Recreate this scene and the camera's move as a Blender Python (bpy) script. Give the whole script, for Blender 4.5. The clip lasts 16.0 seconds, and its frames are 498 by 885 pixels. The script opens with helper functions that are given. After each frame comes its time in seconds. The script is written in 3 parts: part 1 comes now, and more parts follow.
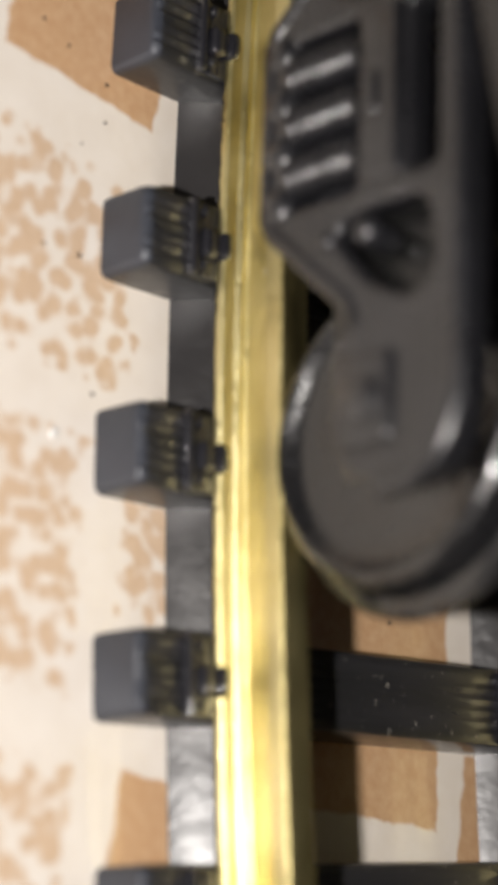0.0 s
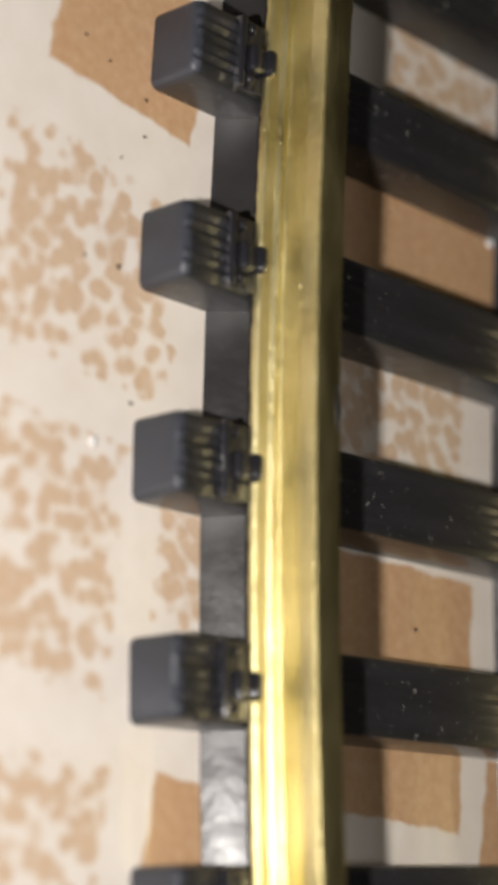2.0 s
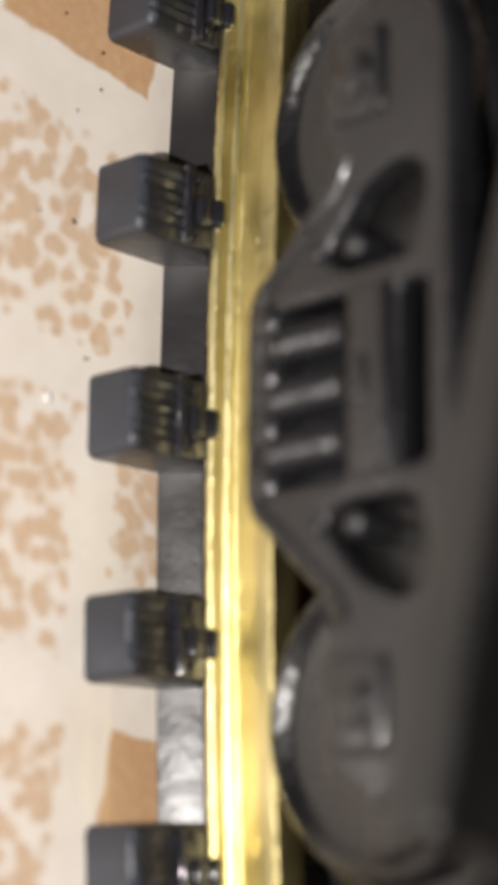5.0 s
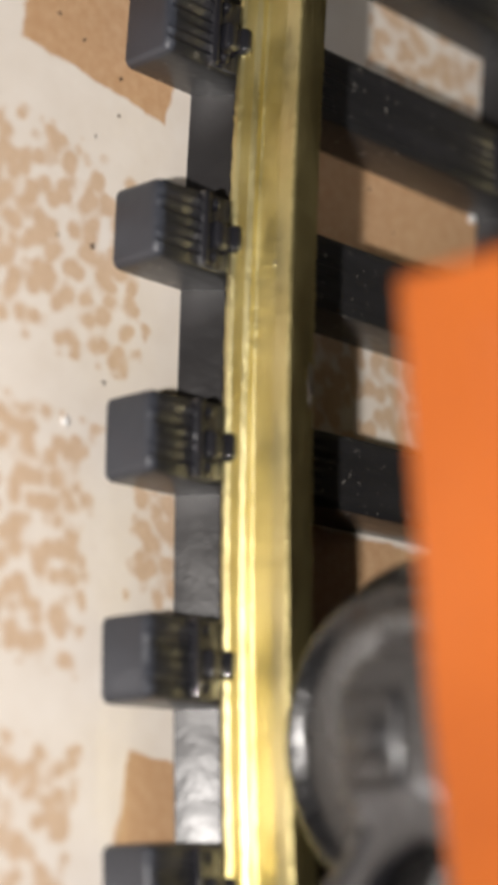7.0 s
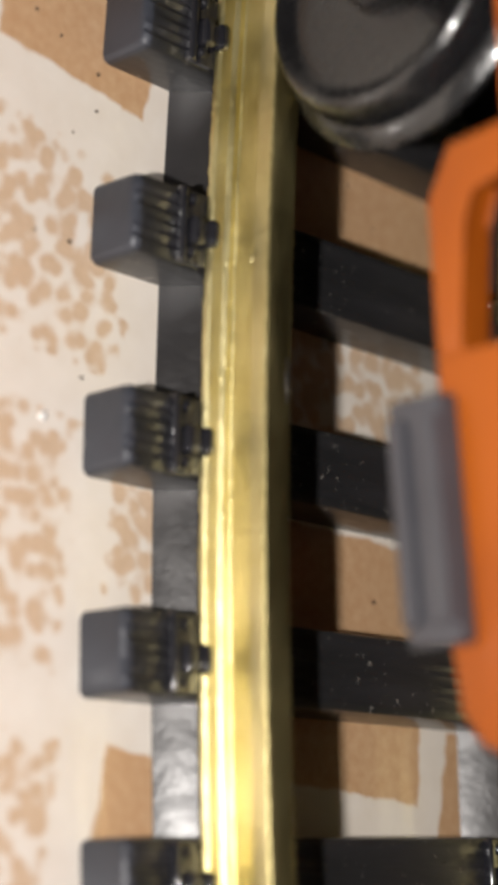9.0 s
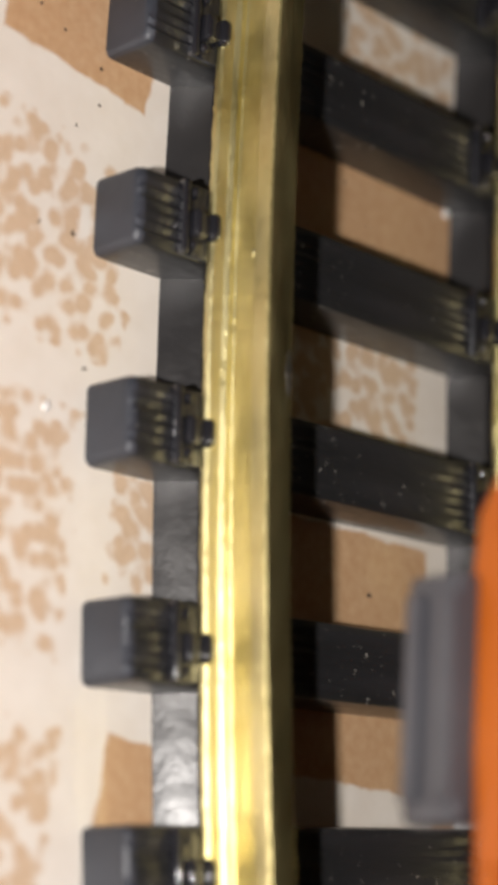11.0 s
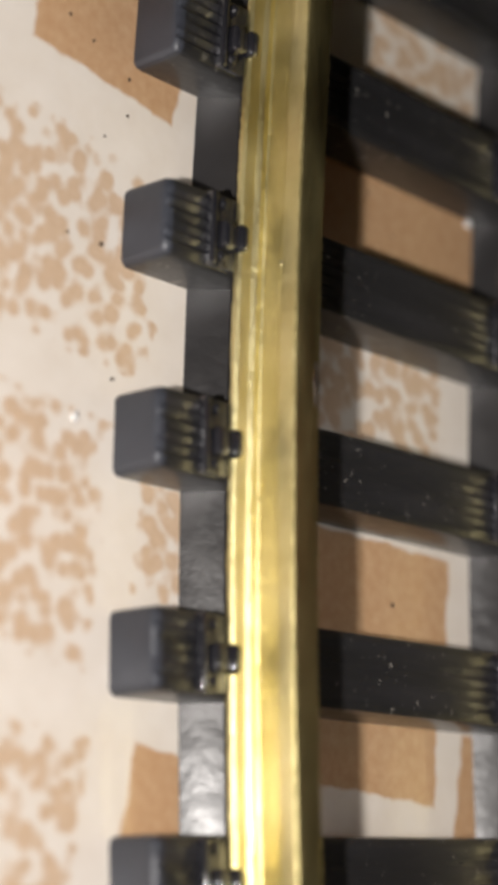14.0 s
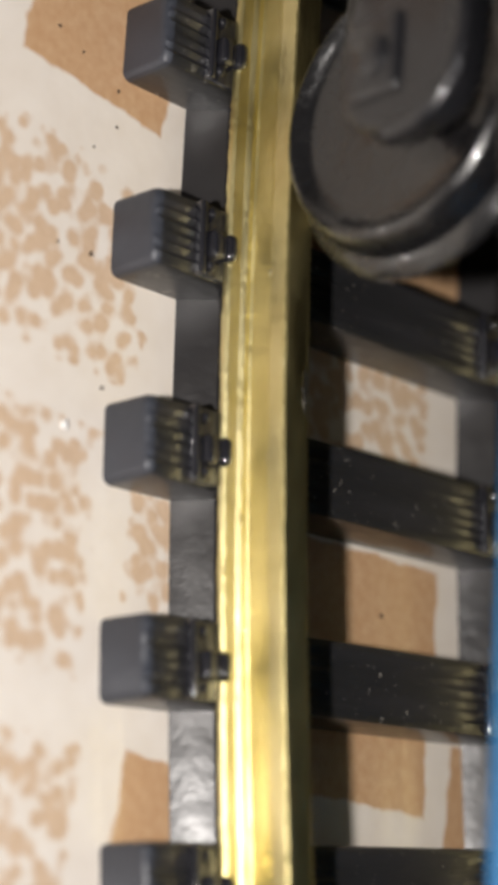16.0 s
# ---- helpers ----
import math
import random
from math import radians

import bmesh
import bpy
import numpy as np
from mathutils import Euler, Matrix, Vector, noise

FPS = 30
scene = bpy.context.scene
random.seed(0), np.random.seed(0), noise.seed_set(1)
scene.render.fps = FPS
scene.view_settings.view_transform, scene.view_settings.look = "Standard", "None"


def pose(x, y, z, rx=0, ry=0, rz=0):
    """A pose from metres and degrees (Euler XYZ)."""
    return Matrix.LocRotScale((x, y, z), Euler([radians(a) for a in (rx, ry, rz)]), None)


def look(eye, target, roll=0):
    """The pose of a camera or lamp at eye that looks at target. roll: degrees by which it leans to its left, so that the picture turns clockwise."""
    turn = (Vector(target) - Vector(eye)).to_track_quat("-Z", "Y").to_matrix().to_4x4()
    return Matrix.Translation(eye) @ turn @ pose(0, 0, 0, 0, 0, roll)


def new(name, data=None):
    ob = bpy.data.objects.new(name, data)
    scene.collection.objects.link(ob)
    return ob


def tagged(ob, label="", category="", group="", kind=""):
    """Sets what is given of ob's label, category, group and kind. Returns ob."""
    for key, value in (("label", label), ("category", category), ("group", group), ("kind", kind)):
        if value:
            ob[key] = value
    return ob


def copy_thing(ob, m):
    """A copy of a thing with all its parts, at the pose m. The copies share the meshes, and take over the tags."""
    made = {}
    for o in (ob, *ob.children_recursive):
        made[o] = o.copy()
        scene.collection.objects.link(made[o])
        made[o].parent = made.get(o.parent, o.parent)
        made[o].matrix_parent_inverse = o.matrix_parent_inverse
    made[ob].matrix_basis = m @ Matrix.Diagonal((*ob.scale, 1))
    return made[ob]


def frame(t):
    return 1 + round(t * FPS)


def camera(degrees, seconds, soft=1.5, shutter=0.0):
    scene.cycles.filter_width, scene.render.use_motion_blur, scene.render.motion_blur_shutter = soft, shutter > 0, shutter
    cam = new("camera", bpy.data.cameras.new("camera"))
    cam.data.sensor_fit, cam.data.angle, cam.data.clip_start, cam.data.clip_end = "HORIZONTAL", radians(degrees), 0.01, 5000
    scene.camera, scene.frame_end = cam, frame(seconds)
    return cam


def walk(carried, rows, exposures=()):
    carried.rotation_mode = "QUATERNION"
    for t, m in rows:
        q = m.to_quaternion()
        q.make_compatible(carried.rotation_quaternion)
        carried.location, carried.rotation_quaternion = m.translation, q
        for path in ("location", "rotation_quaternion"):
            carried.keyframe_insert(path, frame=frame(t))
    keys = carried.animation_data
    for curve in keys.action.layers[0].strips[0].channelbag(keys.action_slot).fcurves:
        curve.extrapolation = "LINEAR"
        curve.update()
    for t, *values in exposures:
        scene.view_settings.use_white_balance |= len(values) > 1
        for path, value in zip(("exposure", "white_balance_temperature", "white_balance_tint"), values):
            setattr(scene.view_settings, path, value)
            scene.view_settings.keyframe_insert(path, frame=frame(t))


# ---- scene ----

MM = 0.001
R = 790.0            # radius of the near rail, in millimetres
PITCH = 22.96        # from sleeper to sleeper
GAUGE = 48.3         # between the rails' middles
TIE_W, TIE_H, TIE_END = 9.1, 7.04, -13.76
RAIL_Z = 7.3         # underside of the rail
RAIL_TOP = RAIL_Z + 8.0

# ---- camera ----
cam = camera(11.988, 16.0, soft=5.4, shutter=0.22)
PATH = [
    (0.0, 58.94, -165.80, 182.20, 13.963, -43.741, 90.353),
    (0.5, 59.13, -166.03, 183.05, 13.994, -43.853, 90.361),
    (1.0, 58.61, -166.14, 183.83, 13.585, -44.059, 91.013),
    (1.5, 59.01, -171.58, 182.86, 13.482, -43.749, 91.067),
    (2.0, 59.21, -172.68, 182.78, 13.438, -44.085, 91.097),
    (2.5, 59.39, -171.22, 182.65, 13.038, -43.344, 91.365),
    (3.0, 59.27, -164.94, 183.95, 12.953, -43.764, 91.129),
    (3.5, 59.47, -166.09, 184.07, 12.976, -43.862, 90.721),
    (4.0, 59.02, -165.58, 184.21, 12.896, -44.192, 90.460),
    (4.5, 58.75, -166.58, 184.87, 12.615, -44.064, 90.786),
    (7.0, 57.48, -168.82, 187.52, 12.472, -43.332, 91.180),
    (7.5, 57.72, -169.16, 189.25, 12.521, -43.288, 91.278),
    (8.0, 57.87, -168.78, 190.20, 12.746, -43.184, 90.993),
    (8.5, 58.23, -167.66, 190.34, 12.775, -43.187, 91.061),
    (8.7, 58.53, -167.35, 189.37, 12.814, -43.286, 91.004),
    (11.0, 61.61, -171.45, 186.71, 12.996, -44.445, 91.156),
    (11.5, 61.62, -171.51, 186.51, 13.014, -44.399, 91.233),
    (11.8, 61.83, -171.65, 186.59, 13.334, -44.723, 91.260),
    (12.0, 61.96, -172.39, 187.05, 13.497, -44.721, 91.130),
    (12.5, 61.24, -173.41, 187.10, 13.269, -44.738, 91.114),
    (13.0, 60.80, -173.92, 186.76, 13.107, -44.782, 91.084),
    (13.2, 60.59, -173.69, 186.16, 13.354, -44.711, 90.742),
    (13.5, 60.80, -174.59, 186.54, 13.201, -44.829, 90.953),
    (14.0, 60.83, -174.58, 184.98, 12.840, -44.609, 91.411),
    (14.5, 61.42, -174.68, 186.26, 13.231, -44.540, 91.043),
    (15.0, 62.08, -174.05, 185.54, 13.485, -44.519, 91.102),
    (15.5, 63.20, -174.34, 185.37, 14.017, -44.736, 90.700),
    (16.0, 64.50, -175.05, 184.25, 14.054, -45.029, 91.125),
]
walk(cam, [(t, pose(x * MM, y * MM, z * MM, a, b, c)) for t, x, y, z, a, b, c in PATH],
     exposures=[(0.0, 0.18), (1.0, 0.06), (3.0, 0.02), (4.5, 0.06), (7.0, 0.02), (13.5, 0.06), (14.5, -0.06), (15.5, 0.08), (16.0, 0.03)])
cam.data.dof.use_dof = True
cam.data.dof.focus_distance = 0.266
cam.data.dof.aperture_fstop = 17.0

# ---- light ----
world = bpy.data.worlds.new("world")
scene.world = world
world.use_nodes = True
world.node_tree.nodes["Background"].inputs[0].default_value = (0.5, 0.47, 0.42, 1)
world.node_tree.nodes["Background"].inputs[1].default_value = 0.02


def area_lamp(name, eye, target, size, power, colour):
    data = bpy.data.lights.new(name, "AREA")
    data.shape, data.size, data.energy, data.color = "DISK", size, power, colour
    ob = new(name, data)
    ob.matrix_world = look([v * MM for v in eye], [v * MM for v in target])
    return ob


# the small bright lamp close beside the camera, and the room's ceiling light
area_lamp("torch_light", (62, -203, 151), (5, 10, 5), 0.011, 0.85, (1.0, 0.945, 0.90))
area_lamp("ceiling_light_glow", (300, -500, 2385), (300, -500, 0), 0.5, 8.5, (0.96, 0.95, 0.97))


# ---- materials ----
def material(name):
    m = bpy.data.materials.new(name)
    m.use_nodes = True
    nt = m.node_tree
    return m, nt, nt.nodes["Principled BSDF"]


def node(nt, kind, **values):
    n = nt.nodes.new(kind)
    for key, value in values.items():
        n.inputs[key.replace("_", " ")].default_value = value
    return n


def maths(nt, op, a, b=None, clamp=False):
    n = nt.nodes.new("ShaderNodeMath")
    n.operation, n.use_clamp = op, clamp
    for i, v in enumerate((a, b)):
        if v is None:
            continue
        if isinstance(v, (int, float)):
            n.inputs[i].default_value = v
        else:
            nt.links.new(v, n.inputs[i])
    return n.outputs[0]


def mix(nt, f, a, b):
    n = nt.nodes.new("ShaderNodeMix")
    n.data_type = "RGBA"
    for i, v in ((0, f), (6, a), (7, b)):
        if hasattr(v, "is_linked"):
            nt.links.new(v, n.inputs[i])
        else:
            n.inputs[i].default_value = v
    return n.outputs[2]


def ramp(nt, value, stops):
    n = nt.nodes.new("ShaderNodeValToRGB")
    e = n.color_ramp.elements
    while len(e) < len(stops):
        e.new(0.5)
    for el, (p, c) in zip(e, stops):
        el.position, el.color = p, (c, c, c, 1) if isinstance(c, (int, float)) else c
    nt.links.new(value, n.inputs[0])
    return n.outputs[0]


def noisy(nt, scale, detail=4.0, rough=0.55, stretch=None, world_space=False):
    c = nt.nodes.new("ShaderNodeNewGeometry" if world_space else "ShaderNodeTexCoord")
    out = c.outputs["Position" if world_space else "Object"]
    if stretch:
        mp = nt.nodes.new("ShaderNodeMapping")
        mp.inputs["Scale"].default_value = stretch
        nt.links.new(out, mp.inputs["Vector"])
        out = mp.outputs["Vector"]
    n = node(nt, "ShaderNodeTexNoise", Scale=scale, Detail=detail, Roughness=rough)
    nt.links.new(out, n.inputs["Vector"])
    return n.outputs["Fac"]


def bump(nt, bsdf, height, strength, distance):
    b = node(nt, "ShaderNodeBump", Strength=strength, Distance=distance)
    nt.links.new(height, b.inputs["Height"])
    nt.links.new(b.outputs["Normal"], bsdf.inputs["Normal"])


def plastic(name, dark, light, rough, grain=400.0, relief=0.0002, stretch=None, spec=0.5, scuff=None, coat=0.0):
    """Moulded plastic: two close colours, uneven gloss, fine relief, and pale scuffs where given."""
    m, nt, b = material(name)
    n1 = noisy(nt, 60.0, 3, 0.5, stretch)
    n2 = noisy(nt, grain, 5, 0.6, stretch)
    col = mix(nt, ramp(nt, n1, [(0.35, 0.0), (0.7, 1.0)]), (*dark, 1), (*light, 1))
    if scuff:
        s = noisy(nt, 900.0, 3, 0.7, (1, 1, 1), True)
        col = mix(nt, ramp(nt, s, [(0.652, 0.0), (0.71, 0.8)]), col, (*scuff, 1))
    nt.links.new(col, b.inputs["Base Color"])
    nt.links.new(ramp(nt, n2, [(0.2, max(rough - 0.1, 0.02)), (0.85, rough + 0.12)]), b.inputs["Roughness"])
    b.inputs["Specular IOR Level"].default_value = spec
    b.inputs["Coat Weight"].default_value = coat
    b.inputs["Coat Roughness"].default_value = 0.09
    bump(nt, b, n2, 0.5, relief)
    return m


def brass(name, base, tarnish, rough):
    m, nt, b = material(name)
    streak = noisy(nt, 90.0, 5, 0.65, (1, 6, 6))
    blot = noisy(nt, 70.0, 4, 0.6)
    fine = noisy(nt, 1400.0, 4, 0.6, (0.5, 2, 2))
    col = mix(nt, ramp(nt, blot, [(0.42, 0.0), (0.68, 0.75)]), (*base, 1), (*tarnish, 1))
    nt.links.new(col, b.inputs["Base Color"])
    b.inputs["Metallic"].default_value = 1.0
    nt.links.new(ramp(nt, streak, [(0.25, rough - 0.08), (0.75, rough + 0.14)]), b.inputs["Roughness"])
    bump(nt, b, fine, 0.6, 0.00022)
    return m


def tile_material():
    """Glazed floor tile: cream ground with printed tan patches, some solid, some broken into spots."""
    m, nt, b = material("glazed_tile")
    geo = nt.nodes.new("ShaderNodeNewGeometry")
    sep = nt.nodes.new("ShaderNodeSeparateXYZ")
    nt.links.new(geo.outputs["Position"], sep.inputs[0])
    wob = noisy(nt, 190.0, 3, 0.6, None, True)
    wob2 = noisy(nt, 230.0, 3, 0.6, (1.0, 1.0, 5.0), True)
    fine = noisy(nt, 700.0, 3, 0.6, None, True)
    px = maths(nt, "ADD", maths(nt, "MULTIPLY", sep.outputs[0], 1000.0), maths(nt, "MULTIPLY", maths(nt, "SUBTRACT", wob, 0.5), 2.0))
    py = maths(nt, "ADD", maths(nt, "MULTIPLY", sep.outputs[1], 1000.0), maths(nt, "MULTIPLY", maths(nt, "SUBTRACT", wob2, 0.5), 2.0))

    def patch(cx, cy, hx, hy, turn, soft):
        c, s = math.cos(radians(turn)), math.sin(radians(turn))
        dx, dy = maths(nt, "SUBTRACT", px, cx), maths(nt, "SUBTRACT", py, cy)
        u = maths(nt, "ABSOLUTE", maths(nt, "ADD", maths(nt, "MULTIPLY", dx, c), maths(nt, "MULTIPLY", dy, s)))
        v = maths(nt, "ABSOLUTE", maths(nt, "SUBTRACT", maths(nt, "MULTIPLY", dy, c), maths(nt, "MULTIPLY", dx, s)))
        du, dv = maths(nt, "SUBTRACT", hx, u), maths(nt, "SUBTRACT", hy, v)
        return maths(nt, "DIVIDE", maths(nt, "MINIMUM", du, dv), soft, True)

    def union(items):
        out = items[0]
        for i in items[1:]:
            out = maths(nt, "MAXIMUM", out, i)
        return out

    solid = union([patch(*p, 0.5) for p in SOLID_PATCHES])
    spotted = union([patch(*p, 3.2) for p in SPOT_PATCHES])
    vor = node(nt, "ShaderNodeTexVoronoi", Scale=540.0)
    vor.feature = "SMOOTH_F1"
    vor.inputs["Smoothness"].default_value = 0.8
    nt.links.new(geo.outputs["Position"], vor.inputs["Vector"])
    blotch = noisy(nt, 420.0, 2.0, 0.5, None, True)
    far = maths(nt, "ADD", vor.outputs["Distance"], maths(nt, "MULTIPLY", maths(nt, "SUBTRACT", 0.5, blotch), 0.7))
    reach = maths(nt, "ADD", maths(nt, "MULTIPLY", spotted, 0.26), 0.40)
    inside = maths(nt, "MULTIPLY", maths(nt, "SUBTRACT", reach, far), 3.6, True)
    spot = maths(nt, "MULTIPLY", inside, ramp(nt, spotted, [(0.0, 0.0), (0.12, 1.0)]))
    ground = mix(nt, ramp(nt, wob, [(0.3, 0.0), (0.7, 1.0)]), (0.74, 0.67, 0.59, 1), (0.79, 0.73, 0.66, 1))
    tan = mix(nt, ramp(nt, fine, [(0.35, 0.0), (0.7, 1.0)]), (0.50, 0.29, 0.145, 1), (0.57, 0.36, 0.20, 1))
    tan_spot = mix(nt, ramp(nt, fine, [(0.3, 0.0), (0.75, 1.0)]), (0.53, 0.34, 0.19, 1), (0.62, 0.43, 0.27, 1))
    col = mix(nt, maths(nt, "MULTIPLY", spot, 0.78), ground, tan_spot)
    col = mix(nt, maths(nt, "MULTIPLY", solid, 0.95), col, tan)
    dirt = noisy(nt, 520.0, 2, 0.5, None, True)
    col = mix(nt, ramp(nt, dirt, [(0.765, 0.0), (0.81, 0.8)]), col, (0.10, 0.07, 0.05, 1))
    nt.links.new(col, b.inputs["Base Color"])
    nt.links.new(ramp(nt, wob, [(0.2, 0.26), (0.8, 0.42)]), b.inputs["Roughness"])
    b.inputs["Coat Weight"].default_value = 0.35
    b.inputs["Coat Roughness"].default_value = 0.07
    bump(nt, b, wob, 0.15, 0.0006)
    return m


# patches of the tile's print: middle, half sizes, turn (millimetres, degrees)
SOLID_PATCHES = [
    (-47.6, -15.0, 8.75, 10.75, -12.3), (38.2, -5.6, 5.4, 5.0, -10), (-36, 30, 12, 18.5, 0), (12, 23.5, 7.2, 17.0, -2), (29.5, 22, 5.2, 16.3, -3), (31.5, 47, 5, 4.5, -3),
    (34, 47, 7, 5, -9), (-85, -44, 12, 12, -9), (75, -35, 14, 10, -9), (80, 20, 12, 12, -9), (-95, 30, 12, 10, -9),
]
SPOT_PATCHES = [
    (-20.5, -20.5, 12.6, 13.5, -9), (11, -25, 13.8, 10.4, -7), (10.4, -4.5, 7.0, 6.0, -5), (42, -27.5, 10.8, 11.5, -5), (-61, 36.5, 9, 10.8, -4),
    (-12.5, 27, 8.5, 13.2, -4), (47, 26, 6.5, 12, -9), (-72, 5, 11, 13, -9), (66, -8, 10, 12, -9), (70, 45, 12, 10, -9), (12, 60, 14, 12, -9),
]
TILE = tile_material()
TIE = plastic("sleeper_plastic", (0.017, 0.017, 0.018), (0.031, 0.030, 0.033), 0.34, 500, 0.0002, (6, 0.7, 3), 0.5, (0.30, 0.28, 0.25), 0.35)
# same sleeper plastic, with the lamp's cool sheen on the ends in its colour
TIE_CAP_LIT = plastic("sleeper_plastic_lit_end", (0.026, 0.029, 0.038), (0.043, 0.047, 0.060), 0.42, 350)
TIE_BASE = plastic("web_plastic", (0.018, 0.017, 0.018), (0.030, 0.028, 0.028), 0.35, 130, 0.0005, None, 0.5)
CHAIR = plastic("chair_plastic", (0.012, 0.012, 0.015), (0.020, 0.020, 0.025), 0.12, 300, 0.00006, None, 0.5, None, 0.6)
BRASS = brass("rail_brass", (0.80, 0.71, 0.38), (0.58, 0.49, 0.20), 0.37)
# same brass, darkened in colour for the dark surroundings the head top mirrors
BRASS_HEAD_DARK = brass("rail_head_dark_reflection", (0.46, 0.39, 0.18), (0.32, 0.26, 0.11), 0.38)
FRAME = plastic("bogie_plastic", (0.0085, 0.0085, 0.0100), (0.0150, 0.0150, 0.0175), 0.30, 420, 0.0004, None, 0.5, None, 0.25)
WHEEL = plastic("wheel_plastic", (0.006, 0.006, 0.007), (0.011, 0.011, 0.012), 0.26, 520, 0.0004, None, 0.5, None, 0.7)
STEEL = plastic("axle_steel", (0.20, 0.20, 0.21), (0.30, 0.30, 0.31), 0.35, 300)
STEEL.node_tree.nodes["Principled BSDF"].inputs["Metallic"].default_value = 1.0
UNDER = plastic("underframe_plastic", (0.007, 0.007, 0.007), (0.013, 0.012, 0.012), 0.30, 200, 0.00012, None, 0.4, None, 0.15)
ORANGE = plastic("orange_plastic", (0.30, 0.066, 0.005), (0.36, 0.084, 0.007), 0.36, 300, 0.00015, (1, 4, 0.6), 0.28)
BLUE = plastic("blue_plastic", (0.005, 0.105, 0.26), (0.008, 0.125, 0.31), 0.36, 300)
GREY = plastic("grey_plastic", (0.040, 0.040, 0.048), (0.06, 0.06, 0.07), 0.42, 300)
PLASTER = plastic("plaster", (0.66, 0.62, 0.56), (0.72, 0.69, 0.63), 0.9, 120)


# ---- mesh helpers, in millimetres ----
def part(name, bm, mat, parent=None, label="", at=None):
    """Links a bmesh, given in millimetres, as one mesh object under a thing or a part."""
    bmesh.ops.scale(bm, vec=(MM, MM, MM), verts=bm.verts)
    bmesh.ops.recalc_face_normals(bm, faces=bm.faces)
    me = bpy.data.meshes.new(name)
    bm.to_mesh(me)
    bm.free()
    me.materials.append(mat)
    ob = new(name, me)
    if parent:
        ob.parent = parent
    if at:
        ob.matrix_basis = at
    if label:
        tagged(ob, label)
    return ob


def smooth(ob, angle=40):
    for p in ob.data.polygons:
        p.use_smooth = True
    ob.data.set_sharp_from_angle(angle=radians(angle))
    return ob


def box(bm, x0, x1, y0, y1, z0, z1, bevel=0.0, segments=2):
    vs = [bm.verts.new((x, y, z)) for x in (x0, x1) for y in (y0, y1) for z in (z0, z1)]
    fs = [bm.faces.new([vs[i] for i in f]) for f in ((0, 1, 3, 2), (4, 6, 7, 5), (0, 4, 5, 1), (2, 3, 7, 6), (0, 2, 6, 4), (1, 5, 7, 3))]
    if bevel:
        es = list({e for f in fs for e in f.edges})
        bmesh.ops.bevel(bm, geom=es, offset=bevel, segments=segments, profile=0.5, affect="EDGES")
    return bm


def prism(bm, outline, y0, y1, bevel=0.0, segments=2):
    """An outline in x and z, pushed through from y0 to y1, with rounded edges."""
    a = [bm.verts.new((x, y0, z)) for x, z in outline]
    b = [bm.verts.new((x, y1, z)) for x, z in outline]
    n = len(outline)
    fs = [bm.faces.new(a), bm.faces.new(list(reversed(b)))]
    fs += [bm.faces.new((a[i], b[i], b[(i + 1) % n], a[(i + 1) % n])) for i in range(n)]
    if bevel:
        es = list({e for f in fs[:2] for e in f.edges})
        bmesh.ops.bevel(bm, geom=es, offset=bevel, segments=segments, profile=0.5, affect="EDGES")
    return bm


def bar(bm, p, q, width, y0, y1, bevel=0.5):
    """A flat bar in the x-z plane from p to q."""
    d = Vector((q[0] - p[0], q[1] - p[1])).normalized()
    n = Vector((-d.y, d.x)) * width / 2
    pts = [(p[0] + n.x, p[1] + n.y), (q[0] + n.x, q[1] + n.y), (q[0] - n.x, q[1] - n.y), (p[0] - n.x, p[1] - n.y)]
    return prism(bm, pts, y0, y1, bevel)


def lathe(bm, profile, centre, axis="y", seg=40):
    """Turns (radius, along) pairs round an axis through centre."""
    rings = []
    for r, h in profile:
        ring = []
        for i in range(seg):
            a = 2 * math.pi * i / seg
            u, v = r * math.cos(a), r * math.sin(a)
            off = {"y": (u, h, v), "z": (u, v, h), "x": (h, u, v)}[axis]
            ring.append(bm.verts.new([c + o for c, o in zip(centre, off)]))
        rings.append(ring)
    for a, b in zip(rings, rings[1:]):
        for i in range(seg):
            bm.faces.new((a[i], a[(i + 1) % seg], b[(i + 1) % seg], b[i]))
    bm.faces.new(rings[0])
    bm.faces.new(list(reversed(rings[-1])))
    return bm


def tube(bm, points, radius, seg=8, closed=False):
    """A round rod along points."""
    rings = []
    n = len(points)
    for i, p in enumerate(points):
        p = Vector(p)
        a = Vector(points[(i - 1) % n]) if closed or i else p
        b = Vector(points[(i + 1) % n]) if closed or i < n - 1 else p
        t = (b - a).normalized()
        u = t.cross(Vector((0.01, 1, 0.013))).normalized()
        v = t.cross(u)
        rings.append([bm.verts.new(p + radius * (math.cos(k) * u + math.sin(k) * v)) for k in [2 * math.pi * j / seg for j in range(seg)]])
    for i in range(n if closed else n - 1):
        a, b = rings[i], rings[(i + 1) % n]
        for j in range(seg):
            bm.faces.new((a[j], a[(j + 1) % seg], b[(j + 1) % seg], b[j]))
    if not closed:
        bm.faces.new(rings[0])
        bm.faces.new(list(reversed(rings[-1])))
    return bm


def on_arc(s, y=0.0, z=0.0, turn=0.0):
    """The pose at s millimetres along the near rail, y towards the curve's centre, z up."""
    a = s / R
    return pose((R - y) * math.sin(a) * MM, (R - (R - y) * math.cos(a)) * MM, z * MM, 0, 0, math.degrees(a) + turn)


# ---- room ----
def floor_slab():
    half = 3000.0
    bm = bmesh.new()
    box(bm, -half, half, -half, half, -60, 0)
    return tagged(part("floor", bm, TILE), "cream glazed tile floor printed with tan patches and spots", "floor", kind="structure")


